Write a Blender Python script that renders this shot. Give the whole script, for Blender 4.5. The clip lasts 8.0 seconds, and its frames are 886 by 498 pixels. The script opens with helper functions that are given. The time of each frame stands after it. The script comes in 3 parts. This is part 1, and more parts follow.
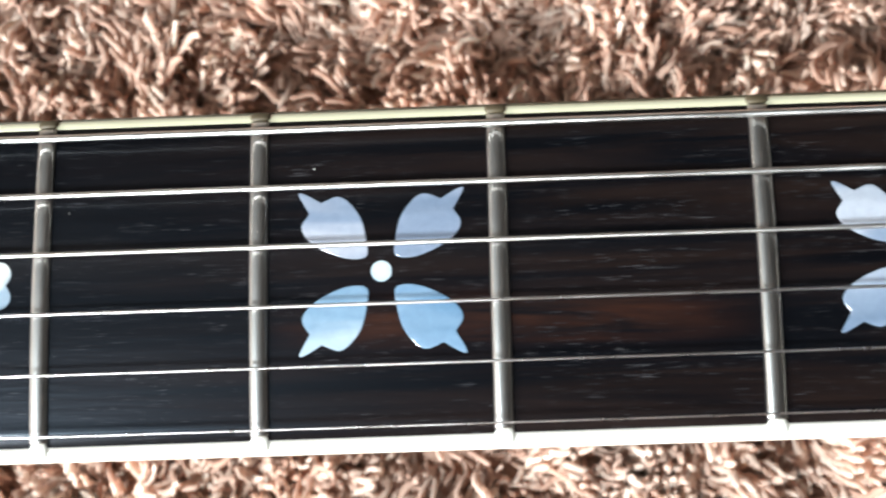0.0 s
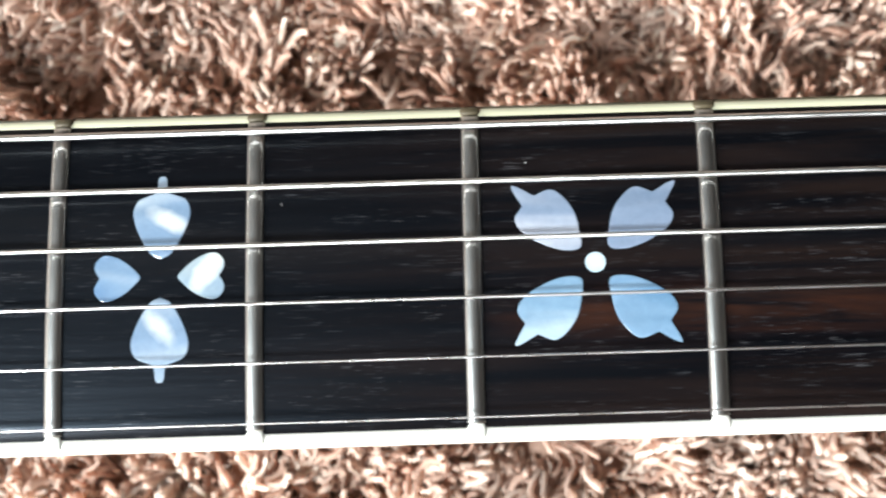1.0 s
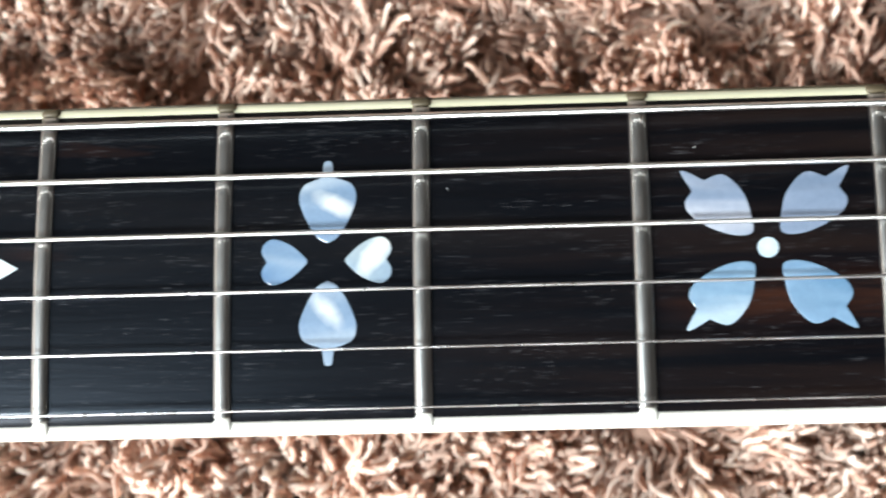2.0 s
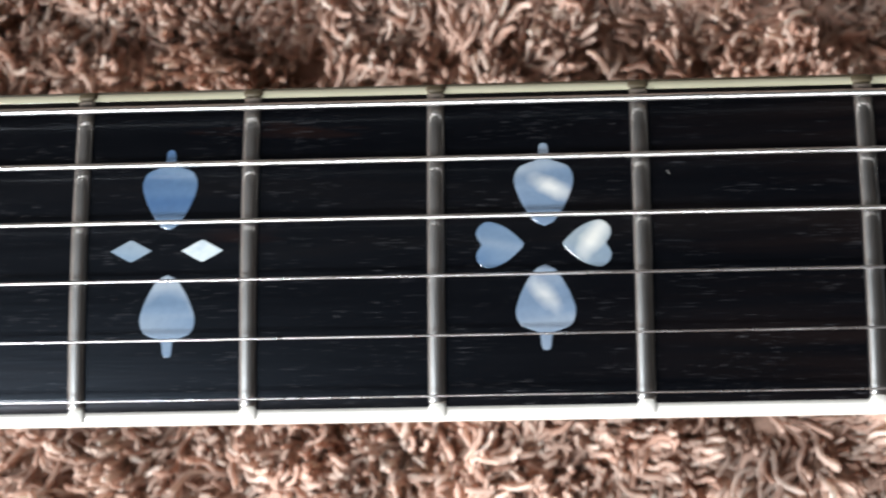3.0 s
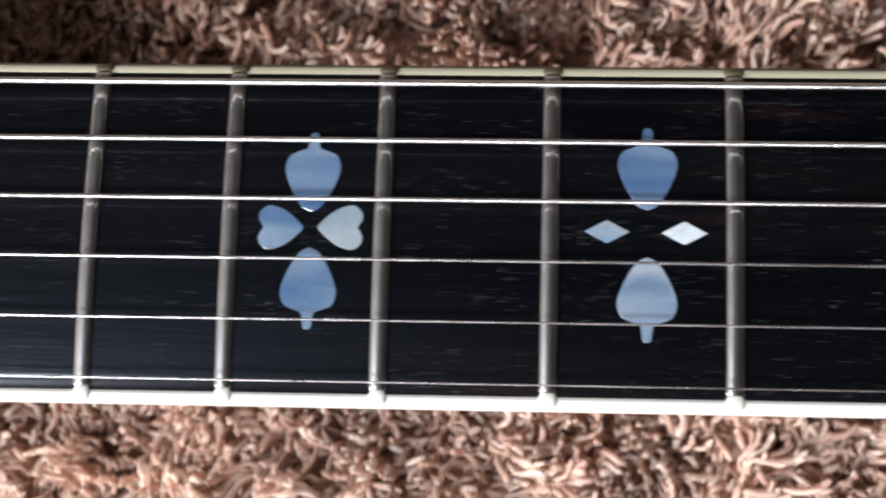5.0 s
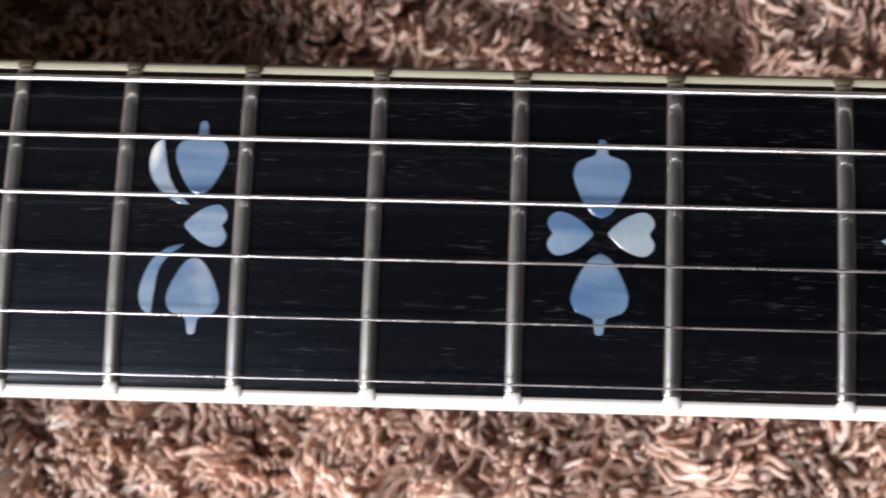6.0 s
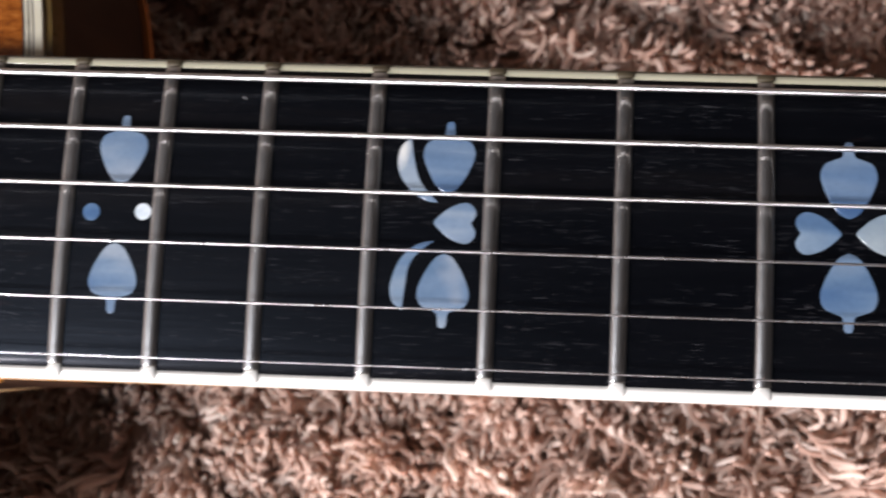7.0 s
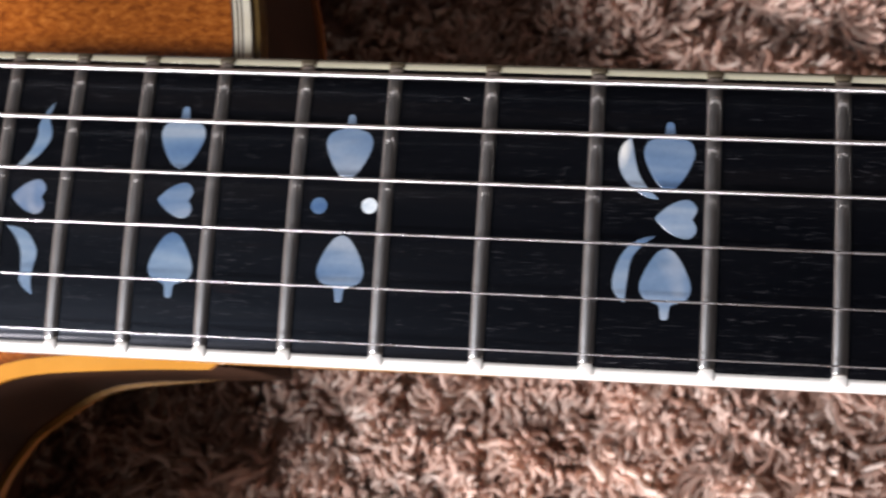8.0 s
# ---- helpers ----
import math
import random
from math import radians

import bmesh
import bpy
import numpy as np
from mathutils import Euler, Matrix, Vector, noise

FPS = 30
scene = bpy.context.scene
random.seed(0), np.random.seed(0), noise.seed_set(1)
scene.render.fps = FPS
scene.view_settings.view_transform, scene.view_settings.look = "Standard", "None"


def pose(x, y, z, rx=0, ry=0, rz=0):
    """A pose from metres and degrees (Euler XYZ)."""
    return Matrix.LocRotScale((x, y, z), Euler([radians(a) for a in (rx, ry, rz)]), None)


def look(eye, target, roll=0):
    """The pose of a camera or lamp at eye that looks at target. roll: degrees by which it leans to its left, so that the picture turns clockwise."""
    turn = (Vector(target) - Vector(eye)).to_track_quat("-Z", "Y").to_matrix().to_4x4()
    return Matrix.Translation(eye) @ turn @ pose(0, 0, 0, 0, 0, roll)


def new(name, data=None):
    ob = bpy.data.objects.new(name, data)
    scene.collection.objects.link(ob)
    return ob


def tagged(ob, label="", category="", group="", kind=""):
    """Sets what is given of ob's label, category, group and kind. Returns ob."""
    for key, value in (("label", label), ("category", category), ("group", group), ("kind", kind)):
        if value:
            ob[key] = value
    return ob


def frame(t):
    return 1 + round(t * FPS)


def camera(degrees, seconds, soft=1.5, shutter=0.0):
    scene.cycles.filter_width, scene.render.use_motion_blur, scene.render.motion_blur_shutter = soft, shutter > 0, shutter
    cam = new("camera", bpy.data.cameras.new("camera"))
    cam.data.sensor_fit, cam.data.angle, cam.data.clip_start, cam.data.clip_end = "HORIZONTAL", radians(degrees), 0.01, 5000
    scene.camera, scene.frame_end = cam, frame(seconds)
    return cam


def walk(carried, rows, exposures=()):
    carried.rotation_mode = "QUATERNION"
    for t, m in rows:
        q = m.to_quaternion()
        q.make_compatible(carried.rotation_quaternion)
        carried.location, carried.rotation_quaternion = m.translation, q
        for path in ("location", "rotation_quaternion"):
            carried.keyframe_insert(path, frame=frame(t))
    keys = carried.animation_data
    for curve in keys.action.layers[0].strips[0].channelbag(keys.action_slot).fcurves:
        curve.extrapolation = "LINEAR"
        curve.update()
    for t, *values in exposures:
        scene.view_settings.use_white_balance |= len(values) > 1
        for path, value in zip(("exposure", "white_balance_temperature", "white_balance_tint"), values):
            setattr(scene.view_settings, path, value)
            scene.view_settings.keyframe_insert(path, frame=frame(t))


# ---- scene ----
# ---- camera and its way ----
cam = camera(47.97, 8.0, soft=2.1, shutter=0.4)
# a small lens close to its subject: the board is in focus, the carpet behind it a little soft
cam.data.dof.use_dof, cam.data.dof.focus_distance, cam.data.dof.aperture_fstop = True, 0.145, 30
PATH = [
    (0.0, pose(-0.06565, -0.01446, 0.25225, 7.531, 5.784, -1.305)),
    (0.5, pose(-0.08024, -0.01533, 0.25401, 7.707, 5.544, -1.238)),
    (0.8, pose(-0.09072, -0.01562, 0.25671, 7.655, 5.110, -1.186)),
    (1.0, pose(-0.09617, -0.01554, 0.25804, 7.609, 4.911, -1.145)),
    (1.5, pose(-0.10489, -0.01582, 0.25947, 7.328, 5.962, -0.951)),
    (1.7, pose(-0.10859, -0.01554, 0.26006, 7.116, 6.342, -0.861)),
    (2.8, pose(-0.14021, -0.01638, 0.26038, 6.722, 6.405, -0.504)),
    (3.0, pose(-0.14656, -0.01698, 0.26146, 6.755, 6.316, -0.376)),
    (3.5, pose(-0.16394, -0.01850, 0.26276, 6.927, 5.984, 0.029)),
    (4.0, pose(-0.17924, -0.01871, 0.26400, 6.834, 6.304, 0.520)),
    (4.2, pose(-0.18661, -0.01928, 0.26285, 6.935, 6.228, 0.789)),
    (5.3, pose(-0.22603, -0.02007, 0.26430, 7.125, 6.617, 1.838)),
    (5.5, pose(-0.23506, -0.02115, 0.26506, 7.356, 6.481, 1.864)),
    (5.7, pose(-0.24544, -0.02086, 0.26649, 7.348, 6.111, 2.004)),
    (6.0, pose(-0.25891, -0.02016, 0.26911, 7.029, 5.609, 2.241)),
    (6.5, pose(-0.27226, -0.01974, 0.27158, 6.829, 6.913, 2.627)),
    (7.0, pose(-0.29298, -0.02265, 0.27741, 7.114, 6.785, 2.870)),
    (7.5, pose(-0.30834, -0.02575, 0.28288, 7.549, 7.562, 3.224)),
    (8.0, pose(-0.32235, -0.02941, 0.28743, 8.369, 8.665, 3.846)),
]
EXPOSURES = [(0.0, 0.20, 6600, 8), (1.7, 0.19, 6550, 7), (3.0, -0.67, 6600, 13), (4.2, -0.81, 6650, 16), (6.5, -0.96, 6750, 21), (8.0, -1.08, 6800, 23)]
walk(cam, PATH, EXPOSURES)

# ---- daylight: sky outside, two added windows ----
world = bpy.data.worlds.new("sky")
scene.world = world
world.use_nodes = True
wt = world.node_tree
sky = wt.nodes.new("ShaderNodeTexSky")
sky.sky_type = "NISHITA"
sky.sun_disc = False
sky.sun_elevation = radians(30)
sky.sun_rotation = radians(199)
wt.links.new(sky.outputs[0], wt.nodes["Background"].inputs[0])
wt.nodes["Background"].inputs[1].default_value = 0.1

# a bright sky through two unseen, added windows: in the roof above the body, low in the south wall
RX0, RX1, RY0, RY1, RH, WT = -3.2, 2.6, -1.7, 2.8, 2.4, 0.16
SOUTH = (-2.25, -1.35, 0.55, 1.20)
ROOF = (-2.28, -1.48, -1.41, -0.75)


def window_light(name, width, height, power, colour, eye, target):
    lamp = bpy.data.lights.new(name, "AREA")
    lamp.shape, lamp.size, lamp.size_y = "RECTANGLE", width, height
    lamp.energy, lamp.color = power, colour
    new(name, lamp).matrix_world = look(eye, target)


sx, sz, rx, ry = (SOUTH[0] + SOUTH[1]) / 2, (SOUTH[2] + SOUTH[3]) / 2, (ROOF[0] + ROOF[1]) / 2, (ROOF[2] + ROOF[3]) / 2
# south lamp is added to brighten binding and carpet; roof lamp sets the shadows
window_light("added_south_daylight", 0.8, 0.55, 220, (0.97, 0.98, 1.0), (sx, RY0 + 0.02, sz), (sx, 0, sz))
window_light("added_roof_daylight", 0.7, 0.55, 222, (0.86, 0.945, 1.0), (rx, ry, RH + 0.02), (rx, ry + 0.001, 0))

# ---- materials ----
class Mat:
    """A node material with a few shorthands."""
    def __init__(self, name, rough=0.5, metal=0.0, base=None, spec=0.5):
        self.m = bpy.data.materials.new(name)
        self.m.use_nodes = True
        self.t = self.m.node_tree
        self.b = self.t.nodes["Principled BSDF"]
        self.b.inputs["Roughness"].default_value = rough
        self.b.inputs["Metallic"].default_value = metal
        self.b.inputs["Specular IOR Level"].default_value = spec
        if base:
            self.b.inputs["Base Color"].default_value = (*base, 1)

    def node(self, kind, **values):
        n = self.t.nodes.new(kind)
        for k, v in values.items():
            n.inputs[k].default_value = v
        return n

    def link(self, a, b):
        self.t.links.new(a, b)

    def coords(self, scale=(1, 1, 1), kind="Object", rotation=(0, 0, 0)):
        c = self.t.nodes.new("ShaderNodeTexCoord")
        p = self.t.nodes.new("ShaderNodeMapping")
        p.inputs["Scale"].default_value = scale
        p.inputs["Rotation"].default_value = rotation
        self.link(c.outputs[kind], p.inputs[0])
        return p.outputs[0]

    def noise(self, vec, scale, detail=4, rough=0.6, distort=0.0):
        n = self.node("ShaderNodeTexNoise", Scale=scale, Detail=detail, Roughness=rough, Distortion=distort)
        self.link(vec, n.inputs["Vector"])
        return n.outputs[0]

    def ramp(self, value, stops):
        r = self.t.nodes.new("ShaderNodeValToRGB")
        e = r.color_ramp.elements
        while len(e) < len(stops):
            e.new(0.5)
        for el, (pos, col) in zip(e, stops):
            el.position = pos
            el.color = (*col, 1) if len(col) == 3 else col
        self.link(value, r.inputs[0])
        return r.outputs[0]

    def mix(self, fac, a, b, mode="MIX"):
        n = self.t.nodes.new("ShaderNodeMix")
        n.data_type, n.blend_type = "RGBA", mode
        for slot, v in ((0, fac), (6, a), (7, b)):
            if isinstance(v, bpy.types.NodeSocket):
                self.link(v, n.inputs[slot])
            else:
                n.inputs[slot].default_value = v if slot == 0 else (*v, 1)
        return n.outputs[2]

    def math(self, op, a, b=0.0):
        n = self.t.nodes.new("ShaderNodeMath")
        n.operation = op
        for slot, v in ((0, a), (1, b)):
            if isinstance(v, bpy.types.NodeSocket):
                self.link(v, n.inputs[slot])
            else:
                n.inputs[slot].default_value = v
        return n.outputs[0]

    def bump(self, height, distance, strength=1.0):
        n = self.node("ShaderNodeBump", Strength=strength, Distance=distance)
        self.link(height, n.inputs["Height"])
        self.link(n.outputs[0], self.b.inputs["Normal"])

    def colour(self, sock):
        self.link(sock, self.b.inputs["Base Color"])

    def rough(self, sock):
        self.link(sock, self.b.inputs["Roughness"])


def mat_ebony():
    k = Mat("ebony", rough=0.3, spec=0.12)
    # blue tint stands in for the sky's colour in the board's sheen
    k.b.inputs["Specular Tint"].default_value = (0.62, 0.79, 1.0, 1)
    broad = k.noise(k.coords((6, 90, 90)), 1.0, 5, 0.6, 0.3)
    c = k.ramp(broad, [(0.35, (0.0012, 0.0014, 0.0022)), (0.55, (0.0022, 0.0024, 0.0033)), (0.75, (0.0055, 0.0044, 0.0042))])
    brown = k.noise(k.coords((10, 75, 75)), 1.25, 4, 0.55, 0.3)
    where = k.ramp(brown, [(0.65, (0, 0, 0)), (0.80, (1, 1, 1))])
    c = k.mix(where, c, (0.026, 0.011, 0.007))
    # one reddish streak beside the middle of the lower frets
    axes = k.t.nodes.new("ShaderNodeSeparateXYZ")
    k.link(k.coords(), axes.inputs[0])
    across = k.math("ABSOLUTE", k.math("ADD", axes.outputs[1], 0.0062))
    along = k.math("ABSOLUTE", k.math("ADD", axes.outputs[0], 0.070))
    inside = k.math("MULTIPLY", k.ramp(across, [(0.0008, (1, 1, 1)), (0.0042, (0, 0, 0))]), k.ramp(along, [(0.012, (1, 1, 1)), (0.034, (0, 0, 0))]))
    ragged = k.ramp(k.noise(k.coords((28, 300, 300)), 1.0, 4, 0.6, 0.4), [(0.38, (0, 0, 0)), (0.66, (1, 1, 1))])
    c = k.mix(k.math("MULTIPLY", inside, ragged), c, (0.046, 0.016, 0.008))
    # browner heartwood towards the nut
    warm = k.ramp(k.math("MULTIPLY", axes.outputs[0], -1.0), [(0.04, (1, 1, 1)), (0.15, (0, 0, 0))])
    heart = k.ramp(k.noise(k.coords((9, 210, 210)), 1.0, 4, 0.6, 0.5), [(0.42, (0, 0, 0)), (0.68, (1, 1, 1))])
    c = k.mix(k.math("MULTIPLY", warm, heart), c, (0.015, 0.0085, 0.0065))
    pores = k.noise(k.coords((260, 8000, 8000)), 1.0, 1, 0.4)
    fleck = k.ramp(pores, [(0.68, (0, 0, 0)), (0.75, (1, 1, 1))])
    patchy = k.ramp(k.noise(k.coords((70, 190, 190)), 1.0, 2), [(0.46, (0, 0, 0)), (0.66, (1, 1, 1))])
    fleck = k.mix(1.0, fleck, patchy, "MULTIPLY")
    c = k.mix(fleck, c, (0.045, 0.046, 0.052))
    # finer open pores, short and sharp, in loose shoals
    hair = k.ramp(k.noise(k.coords((330, 15000, 15000)), 1.0, 0, 0.4), [(0.75, (0, 0, 0)), (0.80, (1, 1, 1))])
    shoal = k.ramp(k.noise(k.coords((45, 240, 240)), 1.0, 3), [(0.48, (0.02, 0.02, 0.02)), (0.64, (1, 1, 1))])
    c = k.mix(k.mix(1.0, hair, shoal, "MULTIPLY"), c, (0.09, 0.09, 0.098))
    k.colour(c)
    k.rough(k.ramp(broad, [(0.3, (0.30,) * 3), (0.8, (0.42,) * 3)]))
    k.bump(k.noise(k.coords((60, 900, 900)), 1.0, 3), 0.00006, 0.5)
    # a trace of oil polish over the open grain
    k.b.inputs["Coat Weight"].default_value = 0.10
    k.b.inputs["Coat Roughness"].default_value = 0.09
    return k.m


def mat_pearl(name, stops, flash=0.0, eye=None):
    k = Mat(name, rough=0.2, spec=0.6)
    info = k.t.nodes.new("ShaderNodeObjectInfo")
    vec = k.coords((1, 1, 1))
    shift = k.t.nodes.new("ShaderNodeVectorMath")
    shift.operation = "ADD"
    k.link(vec, shift.inputs[0])
    k.link(info.outputs["Random"], shift.inputs[1])
    v = shift.outputs[0]
    layers = k.t.nodes.new("ShaderNodeMapping")
    layers.inputs["Scale"].default_value = (0.35, 1.5, 1)
    k.link(v, layers.inputs[0])
    waves = k.noise(layers.outputs[0], 105, 2, 0.45, 0.5)
    c = k.ramp(waves, stops)
    tone = k.ramp(info.outputs["Random"], [(0.0, (0.80, 0.86, 0.97)), (0.5, (0.97, 0.97, 1.0)), (1.0, (1.03, 1.06, 1.08))])
    c = k.mix(1.0, c, tone, "MULTIPLY")
    grain = k.ramp(k.noise(v, 900, 3, 0.6, 0.5), [(0.3, (0.93, 0.93, 0.94)), (0.7, (1.05, 1.05, 1.05))])
    c = k.mix(1.0, c, grain, "MULTIPLY")
    # flash: how much of the shell's gleam is mixed into the colour
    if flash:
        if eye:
            # one glint of the shell painted into the base colour, drawn out aslant
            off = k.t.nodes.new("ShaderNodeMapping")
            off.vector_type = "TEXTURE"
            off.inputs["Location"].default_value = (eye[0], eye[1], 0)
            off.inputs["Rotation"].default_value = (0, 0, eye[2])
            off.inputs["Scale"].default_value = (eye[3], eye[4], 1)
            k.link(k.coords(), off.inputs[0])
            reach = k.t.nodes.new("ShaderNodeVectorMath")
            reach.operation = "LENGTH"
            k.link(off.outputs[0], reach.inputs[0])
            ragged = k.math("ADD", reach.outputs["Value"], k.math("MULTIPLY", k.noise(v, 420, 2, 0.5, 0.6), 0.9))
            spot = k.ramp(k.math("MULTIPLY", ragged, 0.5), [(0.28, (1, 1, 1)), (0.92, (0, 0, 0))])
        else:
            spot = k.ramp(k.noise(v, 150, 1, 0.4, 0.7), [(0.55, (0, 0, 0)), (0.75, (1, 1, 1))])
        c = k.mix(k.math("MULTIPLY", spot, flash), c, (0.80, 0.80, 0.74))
    k.colour(c)
    k.bump(k.noise(v, 240, 2, 0.5, 0.8), 0.0002, 0.15)
    k.b.inputs["Coat Weight"].default_value = 0.12
    k.b.inputs["Coat Roughness"].default_value = 0.14
    return k.m


def mat_white_pearl(name, low, high):
    k = Mat(name, rough=0.2, spec=0.6)
    k.colour(k.ramp(k.noise(k.coords(), 420, 3), [(0.35, low), (0.65, high)]))
    return k.m


def mat_metal(name, base, rough, drawn=0.0):
    k = Mat(name, rough=rough, metal=1.0, base=base)
    n = k.noise(k.coords((1, 1, 1)), 160, 2)
    k.colour(k.ramp(n, [(0.3, tuple(v * 0.86 for v in base)), (0.7, base)]))
    if drawn:
        # drawn and wound wire spreads its gloss along its length
        k.b.inputs["Anisotropic"].default_value = drawn
        k.link(k.node("ShaderNodeCombineXYZ", X=1.0).outputs[0], k.b.inputs["Tangent"])
    k.rough(k.ramp(k.noise(k.coords(), 120, 2), [(0.3, (rough * 0.85,) * 3), (0.7, (rough * 1.35,) * 3)]))
    return k.m


def mat_plastic(name, a, b, rough=0.3):
    k = Mat(name, rough=rough)
    n = k.noise(k.coords((30, 200, 200)), 1.0, 3)
    k.colour(k.ramp(n, [(0.3, a), (0.7, b)]))
    k.b.inputs["Coat Weight"].default_value = 0.7
    k.b.inputs["Coat Roughness"].default_value = 0.15
    return k.m


def mat_lacquer(name, stops, scale, rough=0.18, coat=0.6):
    k = Mat(name, rough=rough)
    n = k.noise(k.coords(scale), 1.0, 5, 0.65, 0.6)
    k.colour(k.ramp(n, stops))
    k.b.inputs["Coat Weight"].default_value = coat
    k.b.inputs["Coat Roughness"].default_value = 0.08
    return k.m


def mat_yarn():
    k = Mat("shag_yarn", rough=0.95, spec=0.1)
    geo = k.t.nodes.new("ShaderNodeNewGeometry")
    c = k.ramp(geo.outputs["Random Per Island"], [(0.0, (0.68, 0.455, 0.36)), (0.3, (0.84, 0.63, 0.53)), (0.7, (0.92, 0.74, 0.64)), (1.0, (0.97, 0.86, 0.78))])
    lock = k.ramp(k.noise(k.coords(), 105, 2, 0.5), [(0.30, (0.72, 0.66, 0.63)), (0.5, (0.97, 0.96, 0.95)), (0.64, (1.10, 1.15, 1.17))])
    c = k.mix(1.0, c, lock, "MULTIPLY")
    big = k.ramp(k.noise(k.coords(), 28, 2), [(0.35, (0.88, 0.87, 0.86)), (0.65, (1.08, 1.07, 1.05))])
    c = k.mix(1.0, c, big, "MULTIPLY")
    k.colour(c)
    # thin fibres let some light through
    leaky = k.node("ShaderNodeBsdfTranslucent")
    k.link(c, leaky.inputs["Color"])
    both = k.node("ShaderNodeMixShader", Fac=0.42)
    k.link(k.b.outputs[0], both.inputs[1])
    k.link(leaky.outputs[0], both.inputs[2])
    k.link(both.outputs[0], k.t.nodes["Material Output"].inputs["Surface"])
    return k.m


def mat_paint(name, base):
    k = Mat(name, rough=0.8)
    k.colour(k.ramp(k.noise(k.coords(), 6, 4), [(0.3, tuple(v * 0.94 for v in base)), (0.7, base)]))
    k.bump(k.noise(k.coords(), 220, 3), 0.0006, 0.3)
    return k.m


BLUE_SHELL = [(0.25, (0.06, 0.13, 0.245)), (0.43, (0.115, 0.197, 0.30)), (0.58, (0.19, 0.273, 0.353)), (0.74, (0.33, 0.39, 0.43))]
PALE_SHELL = [(0.25, (0.105, 0.175, 0.265)), (0.5, (0.17, 0.245, 0.335)), (0.72, (0.29, 0.355, 0.41))]
EBONY, WHITE_PEARL, ICE_PEARL = mat_ebony(), mat_white_pearl("white_pearl", (0.50, 0.60, 0.65), (0.72, 0.79, 0.82)), mat_white_pearl("ice_pearl", (0.34, 0.45, 0.53), (0.52, 0.62, 0.68))
# the five numbers place a painted glint on one inlay
PEARL_CREAM_GLINT = mat_pearl("cream_pearl_painted_glint", [(0.25, (0.19, 0.27, 0.34)), (0.5, (0.28, 0.35, 0.38)), (0.75, (0.39, 0.44, 0.44))], 0.85, (-0.1408, 0.0010, 0.95, 0.0036, 0.0013))
PEARL, PEARL_PALE, PEARL_PAINTED_FLASH = mat_pearl("blue_pearl", BLUE_SHELL), mat_pearl("pale_pearl", PALE_SHELL, 0.25), mat_pearl("painted_flash_pearl", PALE_SHELL, 0.75, (-0.1463, 0.0082, -0.45, 0.0030, 0.0012))
PEARL_PAINTED_GLEAM, PEARL_PAINTED_GLINT = mat_pearl("painted_gleam_pearl", PALE_SHELL, 0.6, (-0.1476, -0.0070, -0.8, 0.0028, 0.0012)), mat_pearl("painted_glint_pearl", PALE_SHELL, 0.9, (-0.3196, 0.0116, 1.45, 0.0026, 0.0010))
SKY_SHELL = [(0.28, (0.095, 0.19, 0.285)), (0.5, (0.18, 0.285, 0.38)), (0.70, (0.37, 0.46, 0.51))]
GREY_SHELL = [(0.28, (0.105, 0.155, 0.23)), (0.5, (0.19, 0.24, 0.315)), (0.70, (0.35, 0.38, 0.43))]
PEARL_SKY, PEARL_GREY = mat_pearl("sky_pearl", SKY_SHELL), mat_pearl("grey_pearl", GREY_SHELL)


def mat_fret():
    """Polished nickel under a haze of fine scratches."""
    m = mat_metal("nickel_fret", (0.60, 0.59, 0.56), 0.10)
    t = m.node_tree
    haze, both = t.nodes.new("ShaderNodeBsdfAnisotropic"), t.nodes.new("ShaderNodeMixShader")
    haze.inputs["Color"].default_value = (0.58, 0.60, 0.60, 1)
    haze.inputs["Roughness"].default_value = 0.34
    both.inputs[0].default_value = 0.36
    t.links.new(t.nodes["Principled BSDF"].outputs[0], both.inputs[1])
    t.links.new(haze.outputs[0], both.inputs[2])
    t.links.new(both.outputs[0], t.nodes["Material Output"].inputs["Surface"])
    return m


NICKEL = mat_fret()
STEEL = mat_metal("plain_steel", (0.72, 0.72, 0.73), 0.26, 0.85)
WOUND = mat_metal("wound_steel", (0.84, 0.84, 0.83), 0.35, 0.94)


def wind(m, pitch):
    """The close turns of the wrap wire, as relief along the string."""
    t = m.node_tree
    at, axes, turn, relief = (t.nodes.new(k) for k in ("ShaderNodeTexCoord", "ShaderNodeSeparateXYZ", "ShaderNodeMath", "ShaderNodeBump"))
    scaled = t.nodes.new("ShaderNodeMath")
    scaled.operation, scaled.inputs[1].default_value, turn.operation = "MULTIPLY", 2 * math.pi / pitch, "SINE"
    relief.inputs["Strength"].default_value, relief.inputs["Distance"].default_value = 0.3, 0.00003
    t.links.new(at.outputs["Object"], axes.inputs[0])
    t.links.new(axes.outputs[0], scaled.inputs[0])
    t.links.new(scaled.outputs[0], turn.inputs[0])
    t.links.new(turn.outputs[0], relief.inputs["Height"])
    t.links.new(relief.outputs[0], t.nodes["Principled BSDF"].inputs["Normal"])


wind(WOUND, 0.00032)
CREAM = mat_plastic("cream_binding", (0.84, 0.825, 0.75), (0.90, 0.89, 0.83))
OLD_CREAM = mat_plastic("aged_cream_binding", (0.80, 0.73, 0.54), (0.86, 0.80, 0.63))
for slot, value in (("Coat Weight", 1.0), ("Coat Roughness", 0.28)):
    CREAM.node_tree.nodes["Principled BSDF"].inputs[slot].default_value = value
# yellower cream for the bass edge, also darkened where that edge is shaded
SHADED_CREAM = mat_plastic("yellowed_shaded_binding", (0.56, 0.54, 0.38), (0.66, 0.64, 0.47))
